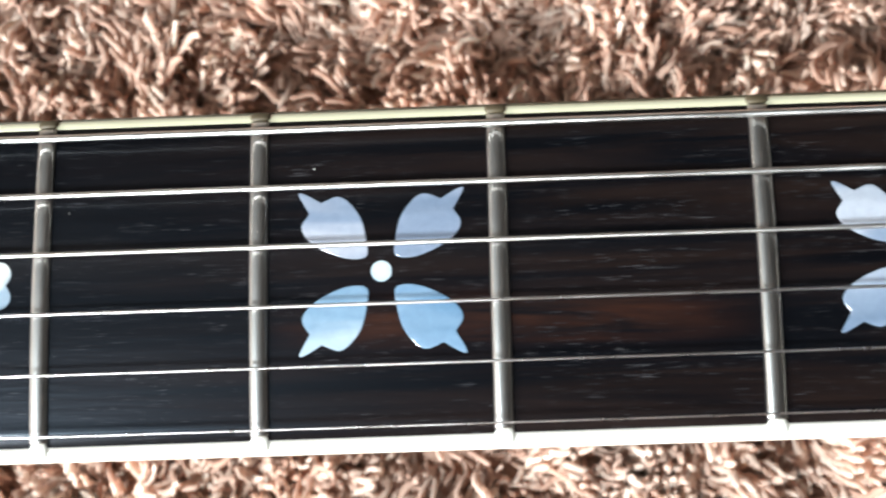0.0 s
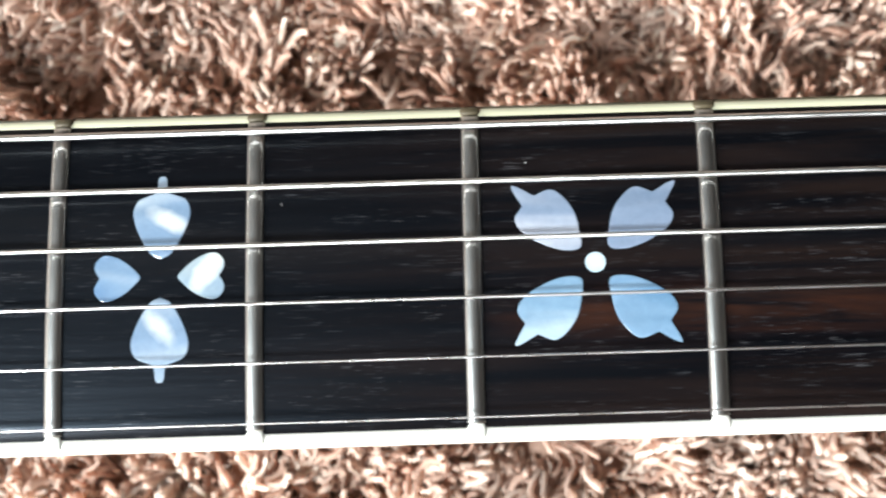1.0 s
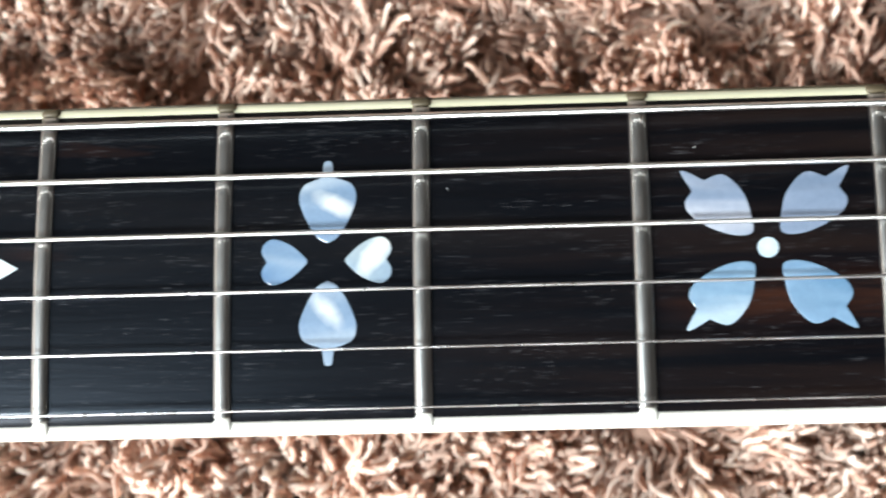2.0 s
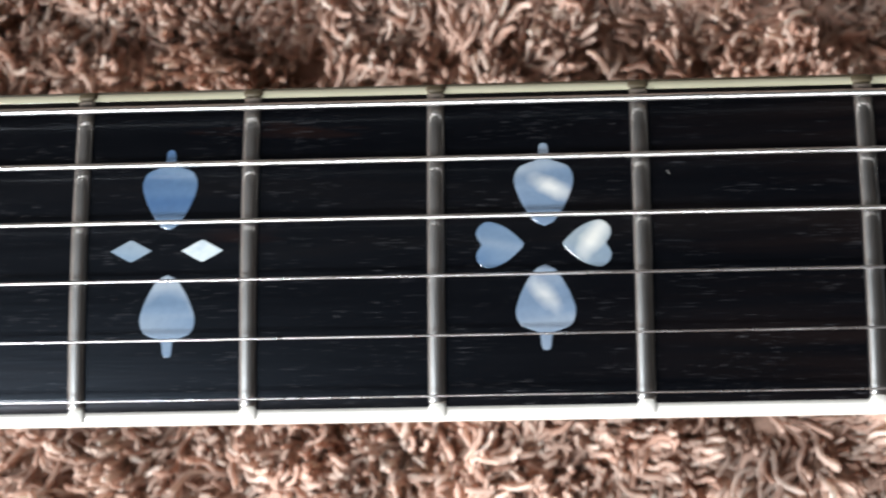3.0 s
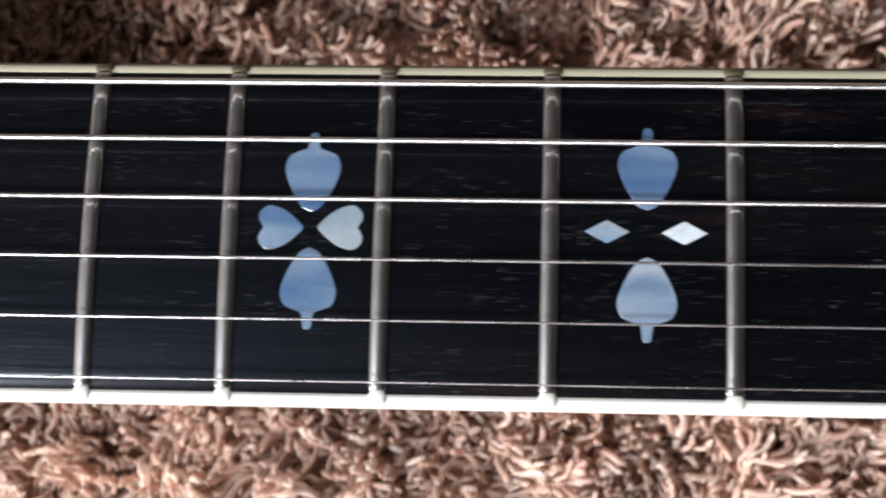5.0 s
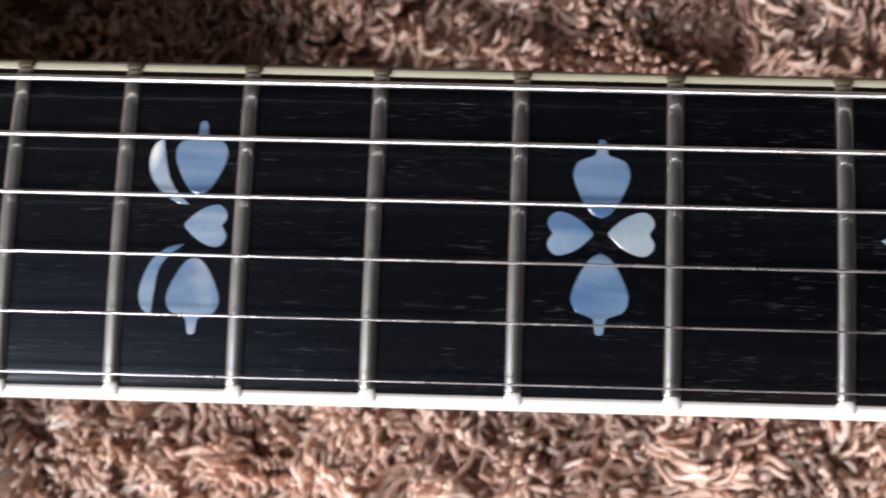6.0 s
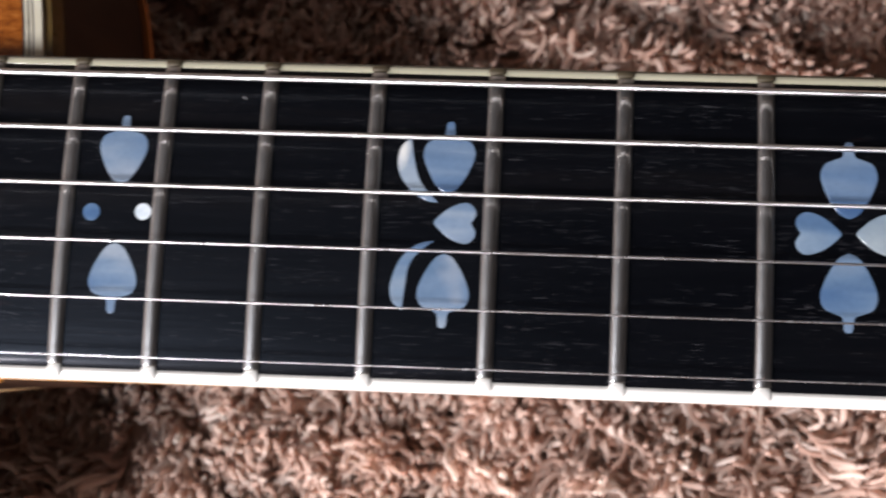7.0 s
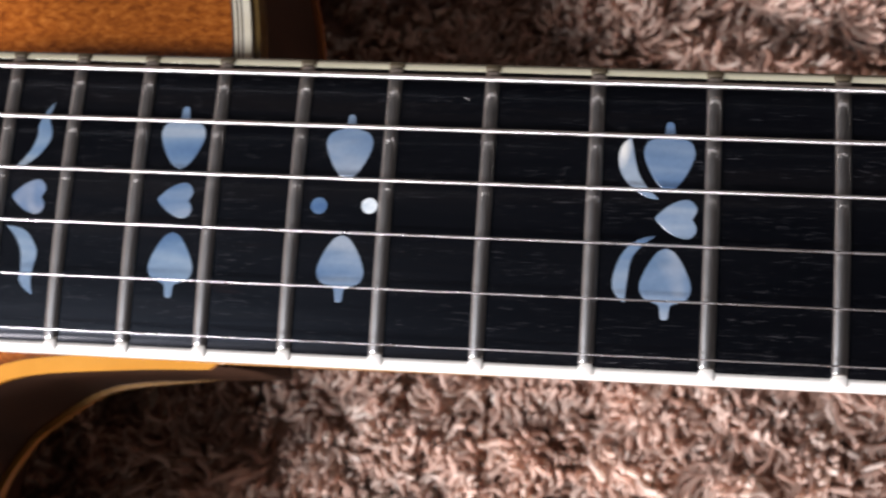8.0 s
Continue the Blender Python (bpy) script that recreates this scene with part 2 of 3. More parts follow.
# brown that paints the shade on the bass binding's side and nibs
SHADED_BROWN = mat_lacquer("shaded_binding_brown", [(0.3, (0.055, 0.042, 0.022)), (0.7, (0.09, 0.068, 0.036))], (30, 200, 200), 0.6, 0.0)
BLACK_LINE = mat_plastic("black_line", (0.02, 0.016, 0.012), (0.03, 0.024, 0.018), 0.4)
AMBER = mat_lacquer("amber_binding", [(0.3, (0.62, 0.26, 0.03)), (0.7, (0.75, 0.34, 0.05))], (40, 40, 40))
TOP_WOOD = mat_lacquer("sunburst_top", [(0.28, (0.14, 0.033, 0.005)), (0.5, (0.34, 0.088, 0.011)), (0.72, (0.58, 0.19, 0.031))], (420, 800, 60))
RIB_WOOD = mat_lacquer("dark_rib", [(0.3, (0.018, 0.0085, 0.0045)), (0.7, (0.050, 0.022, 0.0115))], (30, 30, 8), 0.6, 0.0)
RIB_WOOD.node_tree.nodes["Principled BSDF"].inputs["Specular IOR Level"].default_value = 0.12
# amber lacquer with the shade of the binding's outer side mixed in
SHADED_AMBER = mat_lacquer("shaded_amber_edge", [(0.3, (0.085, 0.05, 0.014)), (0.7, (0.13, 0.078, 0.022))], (40, 40, 40))
TAN = mat_lacquer("tan_back_binding", [(0.3, (0.30, 0.14, 0.028)), (0.7, (0.40, 0.20, 0.045))], (40, 40, 40), 0.3, 0.3)
SHADED_TAN = mat_lacquer("shaded_back_binding", [(0.3, (0.28, 0.09, 0.02)), (0.7, (0.38, 0.13, 0.03))], (40, 40, 40), 0.4, 0.1)
NECK_WOOD = mat_lacquer("mahogany_neck", [(0.3, (0.12, 0.04, 0.015)), (0.7, (0.22, 0.08, 0.03))], (12, 160, 160), 0.25)
YARN = mat_yarn()
# shaded copy of the wall paint; darkens what the frets mirror from the east
SHADED_PLASTER = mat_paint("shaded_wall_paint", (0.07, 0.065, 0.06))
# ceiling tone is lowered so that frets and board mirror a dark overhead
PLASTER, DIMMED_CEILING = mat_paint("wall_paint", (0.33, 0.295, 0.265)), mat_paint("dimmed_ceiling", (0.07, 0.073, 0.073))
WHITE_PAINT = mat_paint("white_frame_paint", (0.8, 0.8, 0.8))


def mat_backing():
    k = Mat("carpet_backing", rough=1.0, spec=0.05)
    k.colour(k.ramp(k.noise(k.coords(), 180, 4), [(0.3, (0.22, 0.135, 0.10)), (0.7, (0.48, 0.32, 0.25))]))
    k.bump(k.noise(k.coords(), 260, 2), 0.002, 0.4)
    return k.m


BACKING = mat_backing()

# ---- helpers ----
def part(name, bm, material, parent=None, label="", smooth=True):
    """Links a bmesh as one mesh object, under a thing or a part."""
    me = bpy.data.meshes.new(name)
    bm.normal_update()
    bm.to_mesh(me)
    bm.free()
    me.materials.append(material)
    if smooth:
        me.polygons.foreach_set("use_smooth", [True] * len(me.polygons))
    ob = new(name, me)
    if parent:
        ob.parent = parent
    if label:
        ob["label"] = label
    return ob


def box(bm, x0, x1, y0, y1, z0, z1):
    v = [bm.verts.new((x, y, z)) for z in (z0, z1) for y in (y0, y1) for x in (x0, x1)]
    for f in ((0, 2, 3, 1), (4, 5, 7, 6), (0, 1, 5, 4), (2, 6, 7, 3), (0, 4, 6, 2), (1, 3, 7, 5)):
        bm.faces.new([v[i] for i in f])


def sweep(bm, rings, closed_ring=True, caps=True, closed_path=False):
    """Skins a row of rings of points."""
    rows = [[bm.verts.new(p) for p in r] for r in rings]
    n = len(rows[0])
    pairs = list(zip(rows, rows[1:])) + ([(rows[-1], rows[0])] if closed_path else [])
    for a, b in pairs:
        for i in range(n if closed_ring else n - 1):
            j = (i + 1) % n
            bm.faces.new((a[i], b[i], b[j], a[j]))
    if caps and closed_ring and not closed_path:
        bm.faces.new(rows[0])
        bm.faces.new(list(reversed(rows[-1])))
    bmesh.ops.recalc_face_normals(bm, faces=bm.faces)


def spline(points, steps=6, closed=True, corners=()):
    """A Catmull-Rom curve through points; it breaks at the corners."""
    out, n = [], len(points)
    for i in range(n if closed else n - 1):
        p1, p2 = np.array(points[i], float), np.array(points[(i + 1) % n], float)
        p0 = np.array(points[(i - 1) % n], float) if (closed or i > 0) and i not in corners else 2 * p1 - p2
        k = (i + 1) % n
        p3 = np.array(points[(i + 2) % n], float) if (closed or i + 2 < n) and k not in corners else 2 * p2 - p1
        for s in range(steps):
            t = s / steps
            out.append(0.5 * (2 * p1 + (p2 - p0) * t + (2 * p0 - 5 * p1 + 4 * p2 - p3) * t * t + (3 * p1 - p0 - 3 * p2 + p3) * t ** 3))
    if not closed:
        out.append(np.array(points[-1], float))
    return out


# ---- room ----
bm = bmesh.new()
box(bm, RX0 - WT, RX1 + WT, RY0 - WT, RY1 + WT, -0.12, 0.0)
tagged(part("floor", bm, BACKING, smooth=False), "brown carpet backing under the shag pile", "floor", kind="structure")
bm = bmesh.new()
box(bm, RX0 - WT, ROOF[0], RY0 - WT, RY1 + WT, RH, RH + 0.12)
box(bm, ROOF[1], RX1 + WT, RY0 - WT, RY1 + WT, RH, RH + 0.12)
box(bm, ROOF[0], ROOF[1], RY0 - WT, ROOF[2], RH, RH + 0.12)
box(bm, ROOF[0], ROOF[1], ROOF[3], RY1 + WT, RH, RH + 0.12)
tagged(part("ceiling", bm, DIMMED_CEILING, smooth=False), "unseen grey ceiling, darkened to dim reflections, with an added roof window opening", "ceiling", kind="structure")
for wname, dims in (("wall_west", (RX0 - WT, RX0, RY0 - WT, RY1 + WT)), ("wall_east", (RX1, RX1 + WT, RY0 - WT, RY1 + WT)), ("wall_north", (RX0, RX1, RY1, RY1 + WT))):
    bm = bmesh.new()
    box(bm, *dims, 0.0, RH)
    tagged(part(wname, bm, SHADED_PLASTER if wname == "wall_east" else PLASTER, smooth=False), "unseen plaster wall closing the room, darkened to dim reflections" if wname == "wall_east" else "plain painted plaster wall closing the room", "wall", kind="structure")
bm = bmesh.new()
box(bm, RX0, SOUTH[0], RY0 - WT, RY0, 0.0, RH)
box(bm, SOUTH[1], RX1, RY0 - WT, RY0, 0.0, RH)
box(bm, SOUTH[0], SOUTH[1], RY0 - WT, RY0, 0.0, SOUTH[2])
box(bm, SOUTH[0], SOUTH[1], RY0 - WT, RY0, SOUTH[3], RH)
tagged(part("wall_south", bm, PLASTER, smooth=False), "plain painted plaster wall with an added low window opening", "wall", kind="structure")


def frame_bars(u0, u1, v0, v1):
    return ((u0, u0 + 0.05, v0 + 0.05, v1 - 0.05), (u1 - 0.05, u1, v0 + 0.05, v1 - 0.05), (u0, u1, v0, v0 + 0.05), (u0, u1, v1 - 0.05, v1))


bm = bmesh.new()
for a in frame_bars(*SOUTH):
    box(bm, a[0], a[1], RY0 - 0.10, RY0 - 0.03, a[2], a[3])
tagged(part("added_window_1", bm, WHITE_PAINT, smooth=False), "added, unseen white painted window frame in the wall", "window", kind="structure")
bm = bmesh.new()
for a in frame_bars(*ROOF):
    box(bm, *a, RH + 0.04, RH + 0.10)
tagged(part("added_window_2", bm, WHITE_PAINT, smooth=False), "added, unseen white painted roof window frame in the ceiling", "window", kind="structure")

# ---- guitar ----
# Board frame: x runs from the nut (0) towards the body (negative), y to the bass side, z up from the board's crown.
Z0 = 0.122
SCALE = 0.648
guitar = tagged(new("guitar"), "archtop guitar lying on its back, pearl inlays, amber sunburst", "guitar")
guitar.location = (0, 0, Z0)
BOARD_END = 0.458


def fret_at(n):
    return SCALE * (1 - 2 ** (-n / 12))


def inner(d):
    return 0.01990 + 0.0145 * d


def outer(d):
    return inner(d) + 0.0019


def skew(d):
    """The board runs a hair out of line with its inlays."""
    return -0.001 * d


def crown(y):
    return 0.0003 - y * y / (2 * 0.305)


bm = bmesh.new()
rings = []
for i in range(25):
    d = BOARD_END * i / 24
    w = inner(d)
    ys = [w * (j / 10 - 1) + (0.0004 if j == 20 else 0.0) for j in range(21)]
    rings.append([(-d, y + skew(d), crown(y)) for y in ys] + [(-d, w + 0.0004 + skew(d), -0.006), (-d, -w + skew(d), -0.006)])
sweep(bm, rings)
fretboard = part("fretboard", bm, EBONY, guitar, "black ebony fretboard with brown streaks")


def edge_binding(side):
    bm = bmesh.new()
    rings = []
    for i in range(25):
        d = BOARD_END * i / 24
        a, b = (inner(d) + 0.0004, outer(d) - 0.0002) if side > 0 else (inner(d), outer(d) + 0.0002)
        top, r = crown(a), 0.0012 if side > 0 else 0.0015
        flat = 0.6 if side > 0 else 0.8
        prof = [(a, -0.006), (a, top)]
        for s in range(7):
            ang = radians(90 - 15 * s)
            prof.append((b - r + r * math.cos(ang), top - flat * r + flat * r * math.sin(ang)))
        prof.append((b, -0.006))
        rings.append([(-d, side * y + skew(d), z) for y, z in prof])
    sweep(bm, rings)
    if side < 0:
        return part("board_binding", bm, CREAM, fretboard, "cream plastic edge binding")
    return part("board_binding", bm, SHADED_CREAM, fretboard, "yellowed cream plastic edge binding, toned darker for shade")


def shaded_side():
    """A brown strip down the bass side of the binding, painted for its shade."""
    bm = bmesh.new()
    rings = []
    for i in range(25):
        d = BOARD_END * i / 24
        b, top = outer(d) - 0.00018, crown(inner(d)) - 0.0005
        prof = [(b, -0.006), (b, top), (b + 0.00028, top - 0.0002), (b + 0.00042, top - 0.0007), (b + 0.00046, -0.006)]
        rings.append([(-d, y + skew(d), z) for y, z in prof])
    sweep(bm, rings)
    return part("shaded_side", bm, SHADED_BROWN, fretboard, "brown strip painted for the shade on the binding's side")


edge_binding(1)
edge_binding(-1)
shaded_side()


def fret(n):
    """A low round-crowned wire, polished, between the two bindings."""
    d = fret_at(n) + 0.0002
    lo, hi = -inner(d) + 0.0006, inner(d) + 0.0005
    rings = []
    for j in range(27):
        s = -1 + 2 * j / 26
        s = math.copysign(1 - (1 - abs(s)) ** 1.6, s)
        y = (lo + hi) / 2 + (hi - lo) / 2 * s
        edge = hi - y
        fall = max(0.5, math.sqrt(max(0.0, 1 - max(0.0, 1 - edge / 0.0006) ** 2)))
        base = crown(min(abs(y), inner(d))) - 0.0002
        ring = []
        for k in range(17):
            a = math.pi * k / 16
            ring.append((-d - 0.00012 + 0.00128 * math.cos(a), y + skew(d), base + 0.00098 * fall * math.sin(a) ** 0.68))
        rings.append(ring)
    bm = bmesh.new()
    sweep(bm, rings)
    return part("fret", bm, NICKEL, fretboard)


def nib(n, side):
    """A little hump of binding that closes a fret's end."""
    d = fret_at(n) + 0.0002
    rings = []
    inward, wide, tall_most = (0.0008, 0.00130, 0.00075) if side < 0 else (-0.0004, 0.00145, 0.0010)
    reach = 0.0017 if side < 0 else 0.0020
    for k in range(9):
        s = k / 8
        y = inner(d) - inward + (inward + reach) * s
        tall = math.sqrt(max(0.02, 1 - abs(1 - 2 * s) ** 3.0))
        base = crown(inner(d)) - 0.0003 - (0.0005 * s if side > 0 else 0)
        rings.append([(-d - 0.0001 + wide * math.cos(math.pi * k2 / 12) * (0.25 + 0.75 * tall), side * y + skew(d), base + tall_most * tall * math.sin(math.pi * k2 / 12) ** 0.4) for k2 in range(13)])
    bm = bmesh.new()
    sweep(bm, rings)
    if side < 0:
        return part("binding_nib", bm, CREAM, fretboard, "cream nib over the fret end")
    # the bass nib's shade is put into its brown colour
    return part("binding_nib", bm, SHADED_BROWN, fretboard, "nib over the fret end, painted brown for its shade")


for n in range(1, 21):
    fret(n)
    nib(n, -1)
    nib(n, 1)


def inlay(name, outline, material, label=""):
    """A thin pearl plate let into the board: its outline in millimetres, following the board's curve."""
    bm = bmesh.new()
    pts = [(p[0] / 1000, p[1] / 1000) for p in outline]
    cx, cy = sum(p[0] for p in pts) / len(pts), sum(p[1] for p in pts) / len(pts)
    low = [bm.verts.new((x, y, crown(y) - 0.0003)) for x, y in pts]
    rim = [bm.verts.new((x, y, crown(y) + 0.00004)) for x, y in pts]
    up = [bm.verts.new((x + (cx - x) * 0.02, y + (cy - y) * 0.02, crown(y) + 0.00009)) for x, y in pts]
    n = len(pts)
    for a, b in ((low, rim), (rim, up)):
        for i in range(n):
            j = (i + 1) % n
            bm.faces.new((a[i], a[j], b[j], b[i]))
    bm.faces.new(up)
    bmesh.ops.recalc_face_normals(bm, faces=bm.faces)
    bmesh.ops.triangulate(bm, faces=[f for f in bm.faces if len(f.verts) > 4])
    me_ob = part(name, bm, material, fretboard, label, smooth=False)
    return me_ob


def leaf(cx, y_in, y_out, side, material):
    """A bud with its point towards the board's middle and its stem outwards."""
    stem = 2.7
    L = y_out - y_in - stem
    half = [(0.0, 0.0), (1.5, 0.09 * L), (3.1, 0.36 * L), (4.15, 0.68 * L), (3.6, 0.90 * L), (2.1, 0.985 * L), (1.05, 1.03 * L), (0.74, 1.03 * L + 0.9), (0.66, L + stem - 0.6), (0.42, L + stem - 0.12), (0.0, L + stem)]
    pts = half + [(-x, y) for x, y in reversed(half[1:-1])]
    crv = spline(pts, 4, True, corners=(0,))
    return inlay("leaf_inlay", [(cx + x, side * (y_in + y)) for x, y in crv], material)


def heart(tip_x, way, material, cy=0.15, size=6.65):
    """A heart lying along the neck; its point at tip_x, its lobes towards way."""
    pts = [(0, 0), (0.07, 0.11), (0.32, 0.33), (0.58, 0.46), (0.80, 0.49), (0.96, 0.37), (1.0, 0.20), (0.89, 0.0)]
    pts = pts + [(x, -y) for x, y in reversed(pts[1:-1])]
    crv = spline(pts, 4, True, corners=(7,))
    return inlay("heart_inlay", [(tip_x + way * size * x, cy + size * y) for x, y in crv], material)


def dot(cx, cy, r, material):
    return inlay("dot_inlay", [(cx + r * math.cos(2 * math.pi * i / 28), cy + r * math.sin(2 * math.pi * i / 28)) for i in range(28)], material)


def diamond(cx, cy, material):
    pts = spline([(3.15, 0), (0.5, 1.42), (0, 1.57), (-0.5, 1.42), (-3.15, 0), (-0.5, -1.42), (0, -1.57), (0.5, -1.42)], 4, True, corners=(0, 4))
    return inlay("diamond_inlay", [(cx + x, cy + y) for x, y in pts], material)


def crescent(points, corners, material):
    """A thin sickle, pointed at the corners."""
    return inlay("crescent_inlay", spline(points, 3, True, corners), material)


def petal(cx, cy, sx, sy, size, material):
    """One of four petals with a stem at its far corner."""
    pts = [(1.95, 2.15), (4.4, 1.85), (7.6, 3.0), (10.0, 4.7), (10.75, 6.4), (9.75, 8.1), (11.15, 10.7), (10.5, 10.9), (8.1, 9.55), (5.9, 10.35), (4.3, 9.5), (2.75, 7.4), (2.0, 4.6)]
    crv = spline(pts, 5, True, corners=(5, 8))
    return inlay("petal_inlay", [(cx + sx * size * x, cy + sy * size * y) for x, y in crv], material)


for cx, size in ((-18.3, 0.88), (-86.7, 1.0)):
    for sx in (-1, 1):
        for sy in (-1, 1):
            petal(cx, 0.4, sx, sy, size, PEARL_SKY if sy < 0 and cx < -50 else PEARL_GREY)
dot(-86.7, 0.45, 1.4, ICE_PEARL)
for cx, y_in, y_out in ((-147.5, 2.7, 14.65), (-202.2, 3.3, 15.3), (-250.75, 2.6, 14.6), (-312.1, 4.8, 16.6), (-366.8, 4.9, 16.6), (-397.7, 5.7, 17.4)):
    leaf(cx, y_in, y_out, 1, PEARL_PAINTED_FLASH if cx == -147.5 else PEARL)
    leaf(cx, y_in, y_out, -1, PEARL_PAINTED_GLEAM if cx == -147.5 else PEARL_PALE if cx in (-202.2, -312.1) else PEARL)
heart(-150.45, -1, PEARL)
heart(-144.95, 1, PEARL_CREAM_GLINT)
diamond(-207.85, 0.25, PEARL)
# the white holds this diamond's passing gleam in its colour
diamond(-197.07, 0.15, WHITE_PEARL)
heart(-251.9, -1, PEARL, 0.25)
heart(-249.65, 1, PEARL_CREAM_GLINT, 0.35)
heart(-314.05, 1, PEARL_PALE, 0.1)
heart(-401.2, 1, PEARL, 0.05, 6.5)
heart(-429.5, 1, PEARL_PALE, -0.3, 6.5)
crescent([(-318.4, 13.9), (-319.9, 12.4), (-320.4, 10.1), (-319.8, 7.4), (-317.9, 5.1), (-315.5, 3.6), (-313.6, 3.3), (-315.6, 5.3), (-317.0, 7.6), (-317.8, 10.6)], (0, 6), PEARL_PAINTED_GLINT)
crescent([(-313.8, -2.8), (-316.4, -3.4), (-318.9, -5.5), (-320.3, -8.7), (-320.6, -11.3), (-319.9, -13.0), (-318.6, -14.1), (-318.4, -12.1), (-318.2, -9.9), (-317.7, -6.8), (-316.1, -4.6)], (0, 6), PEARL)
crescent([(-423.5, 17.6), (-425.2, 15.5), (-426.1, 13.1), (-426.0, 11.0), (-427.0, 8.3), (-429.4, 5.2), (-427.2, 5.8), (-424.8, 8.0), (-423.4, 10.4), (-423.3, 12.3), (-424.1, 14.6)], (0, 5), PEARL)
crescent([(-429.9, -5.8), (-428.0, -7.7), (-426.6, -10.4), (-426.3, -13.5), (-426.4, -15.6), (-425.2, -17.2), (-423.6, -18.2), (-424.1, -16.0), (-424.0, -13.9), (-423.4, -10.8), (-424.1, -8.8), (-425.7, -6.8), (-427.8, -6.0)], (0, 6), PEARL)
dot(-371.4, 0.05, 1.47, PEARL)
dot(-362.45, 0.35, 1.4, WHITE_PEARL)

# strings: bass to treble
GAUGES = (0.00049, 0.00039, 0.00031, 0.00022, 0.000165, 0.00013)


def string_point(share, d):
    y = share * (0.01862 + 0.0122 * d)
    return y - 0.0013 * d, crown(y) + 0.0022 + 0.0050 * d


for i, r in enumerate(GAUGES):
    share = 1 - 0.4 * i
    rings = []
    for j in range(9):
        d = SCALE * j / 8
        y, z = string_point(share, d)
        rings.append([(-d, y + r * math.cos(2 * math.pi * k / 12), z + r * math.sin(2 * math.pi * k / 12)) for k in range(12)])
    bm = bmesh.new()
    sweep(bm, rings)
    part("string", bm, WOUND if i < 3 else STEEL, guitar, "wound steel string" if i < 3 else "thin plain steel string")

# nut and neck
bm = bmesh.new()
box(bm, 0.0002, 0.005, -outer(0), outer(0), -0.006, 0.0016)
part("nut", bm, CREAM, guitar, "cream nut")
rings = []
for i in range(21):
    d = 0.395 * i / 20 - 0.004
    flare = max(0.0, (d - 0.362) / 0.029) ** 2
    w = (outer(max(d, 0)) - 0.0002) * (1 - 0.62 * min(flare, 1) ** 0.5)
    depth = 0.0175 + 0.004 * d / 0.4 + 0.032 * flare
    ring = []
    for k in range(17):
        a = math.pi * k / 16
        ring.append((-d, w * math.copysign(abs(math.cos(a)) ** 0.75, math.cos(a)), -0.0061 - depth * math.sin(a) ** 0.8))
    rings.append(ring)
bm = bmesh.new()
sweep(bm, rings)
part("neck", bm, NECK_WOOD, guitar, "glossy reddish mahogany neck")

# the lacquered wood shows as a thin line below the treble binding, thinning out along the neck
bm = bmesh.new()
rings = []
for i in range(13):
    d = 0.33 + 0.062 * i / 12
    a, out = outer(d) + 0.0002, 0.00005 + 0.0003 * i / 12
    rings.append([(-d, -y + skew(d), z) for y, z in ((a, -0.0059), (a, -0.0035), (a + out, -0.0037), (a + out, -0.0059))])
sweep(bm, rings)
part("neck_edge", bm, TAN, guitar, "amber lacquered edge below the binding")

# body: outline in millimetres, from the neck round the bass side and back through the cutaway
BODY = [(-391, 22), (-391.6, 33), (-393.2, 45), (-396.5, 60), (-404, 80), (-428, 118), (-470, 150), (-530, 160), (-600, 146), (-680, 168), (-770, 204), (-850, 184), (-893, 105), (-903, 0), (-893, -105), (-850, -184), (-770, -204), (-680, -168), (-600, -146), (-530, -162), (-498, -161), (-478, -151), (-464, -136), (-459.5, -119), (-460.5, -102), (-464, -84), (-464.8, -64), (-458.3, -50.2), (-451, -42.7), (-437, -34), (-415, -30.8), (-393, -29.3), (-400, -22)]
TOP_Z, RIM_Z = -0.0175, -0.0600
OUTLINE = [Vector((p[0] / 1000, p[1] / 1000)) for p in spline(BODY, 8, True, corners=(0, 31, 32))]


def inset(amount):
    """The outline moved inwards."""
    n, out = len(OUTLINE), []
    for i, p in enumerate(OUTLINE):
        t = (OUTLINE[(i + 1) % n] - OUTLINE[i - 1]).normalized()
        out.append(p + Vector((-t.y, t.x)) * amount)
    return out


def band(name, off0, off1, z0, z1, material, label="", keep=None, thin=None):
    """A strip along the outline between two insets and two heights; thin narrows it along its way."""
    a, b = inset(off0), inset(off1)
    rings = []
    for p, q, o in zip(a, b, OUTLINE):
        f = thin(o) if thin else 1.0
        p, low = q + (p - q) * f, z1 + (z0 - z1) * f
        rings.append([(p.x, p.y, low), (q.x, q.y, low), (q.x, q.y, z1), (p.x, p.y, z1)])
    bm = bmesh.new()
    if keep is None:
        sweep(bm, rings, closed_path=True, caps=False)
    else:
        runs = [[]]
        for r, p in zip(rings, OUTLINE):
            if keep(p):
                runs[-1].append(r)
            elif runs[-1]:
                runs.append([])
        for run in runs:
            if len(run) > 1:
                sweep(bm, run)
    return part(name, bm, material, body, label, smooth=False)


body = new("body")
body.parent = guitar
body["label"] = "sunburst hollow body with bound edges and a cutaway"
bm = bmesh.new()
rings = [[(p.x, p.y, z) for p in inset(d)] for d, z in ((0.0008, TOP_Z - 0.0055), (0.0002, -0.04), (-0.0015, RIM_Z + 0.0005))]
sweep(bm, rings, caps=False)
part("rib", bm, RIB_WOOD, body, "dark glossy brown side")


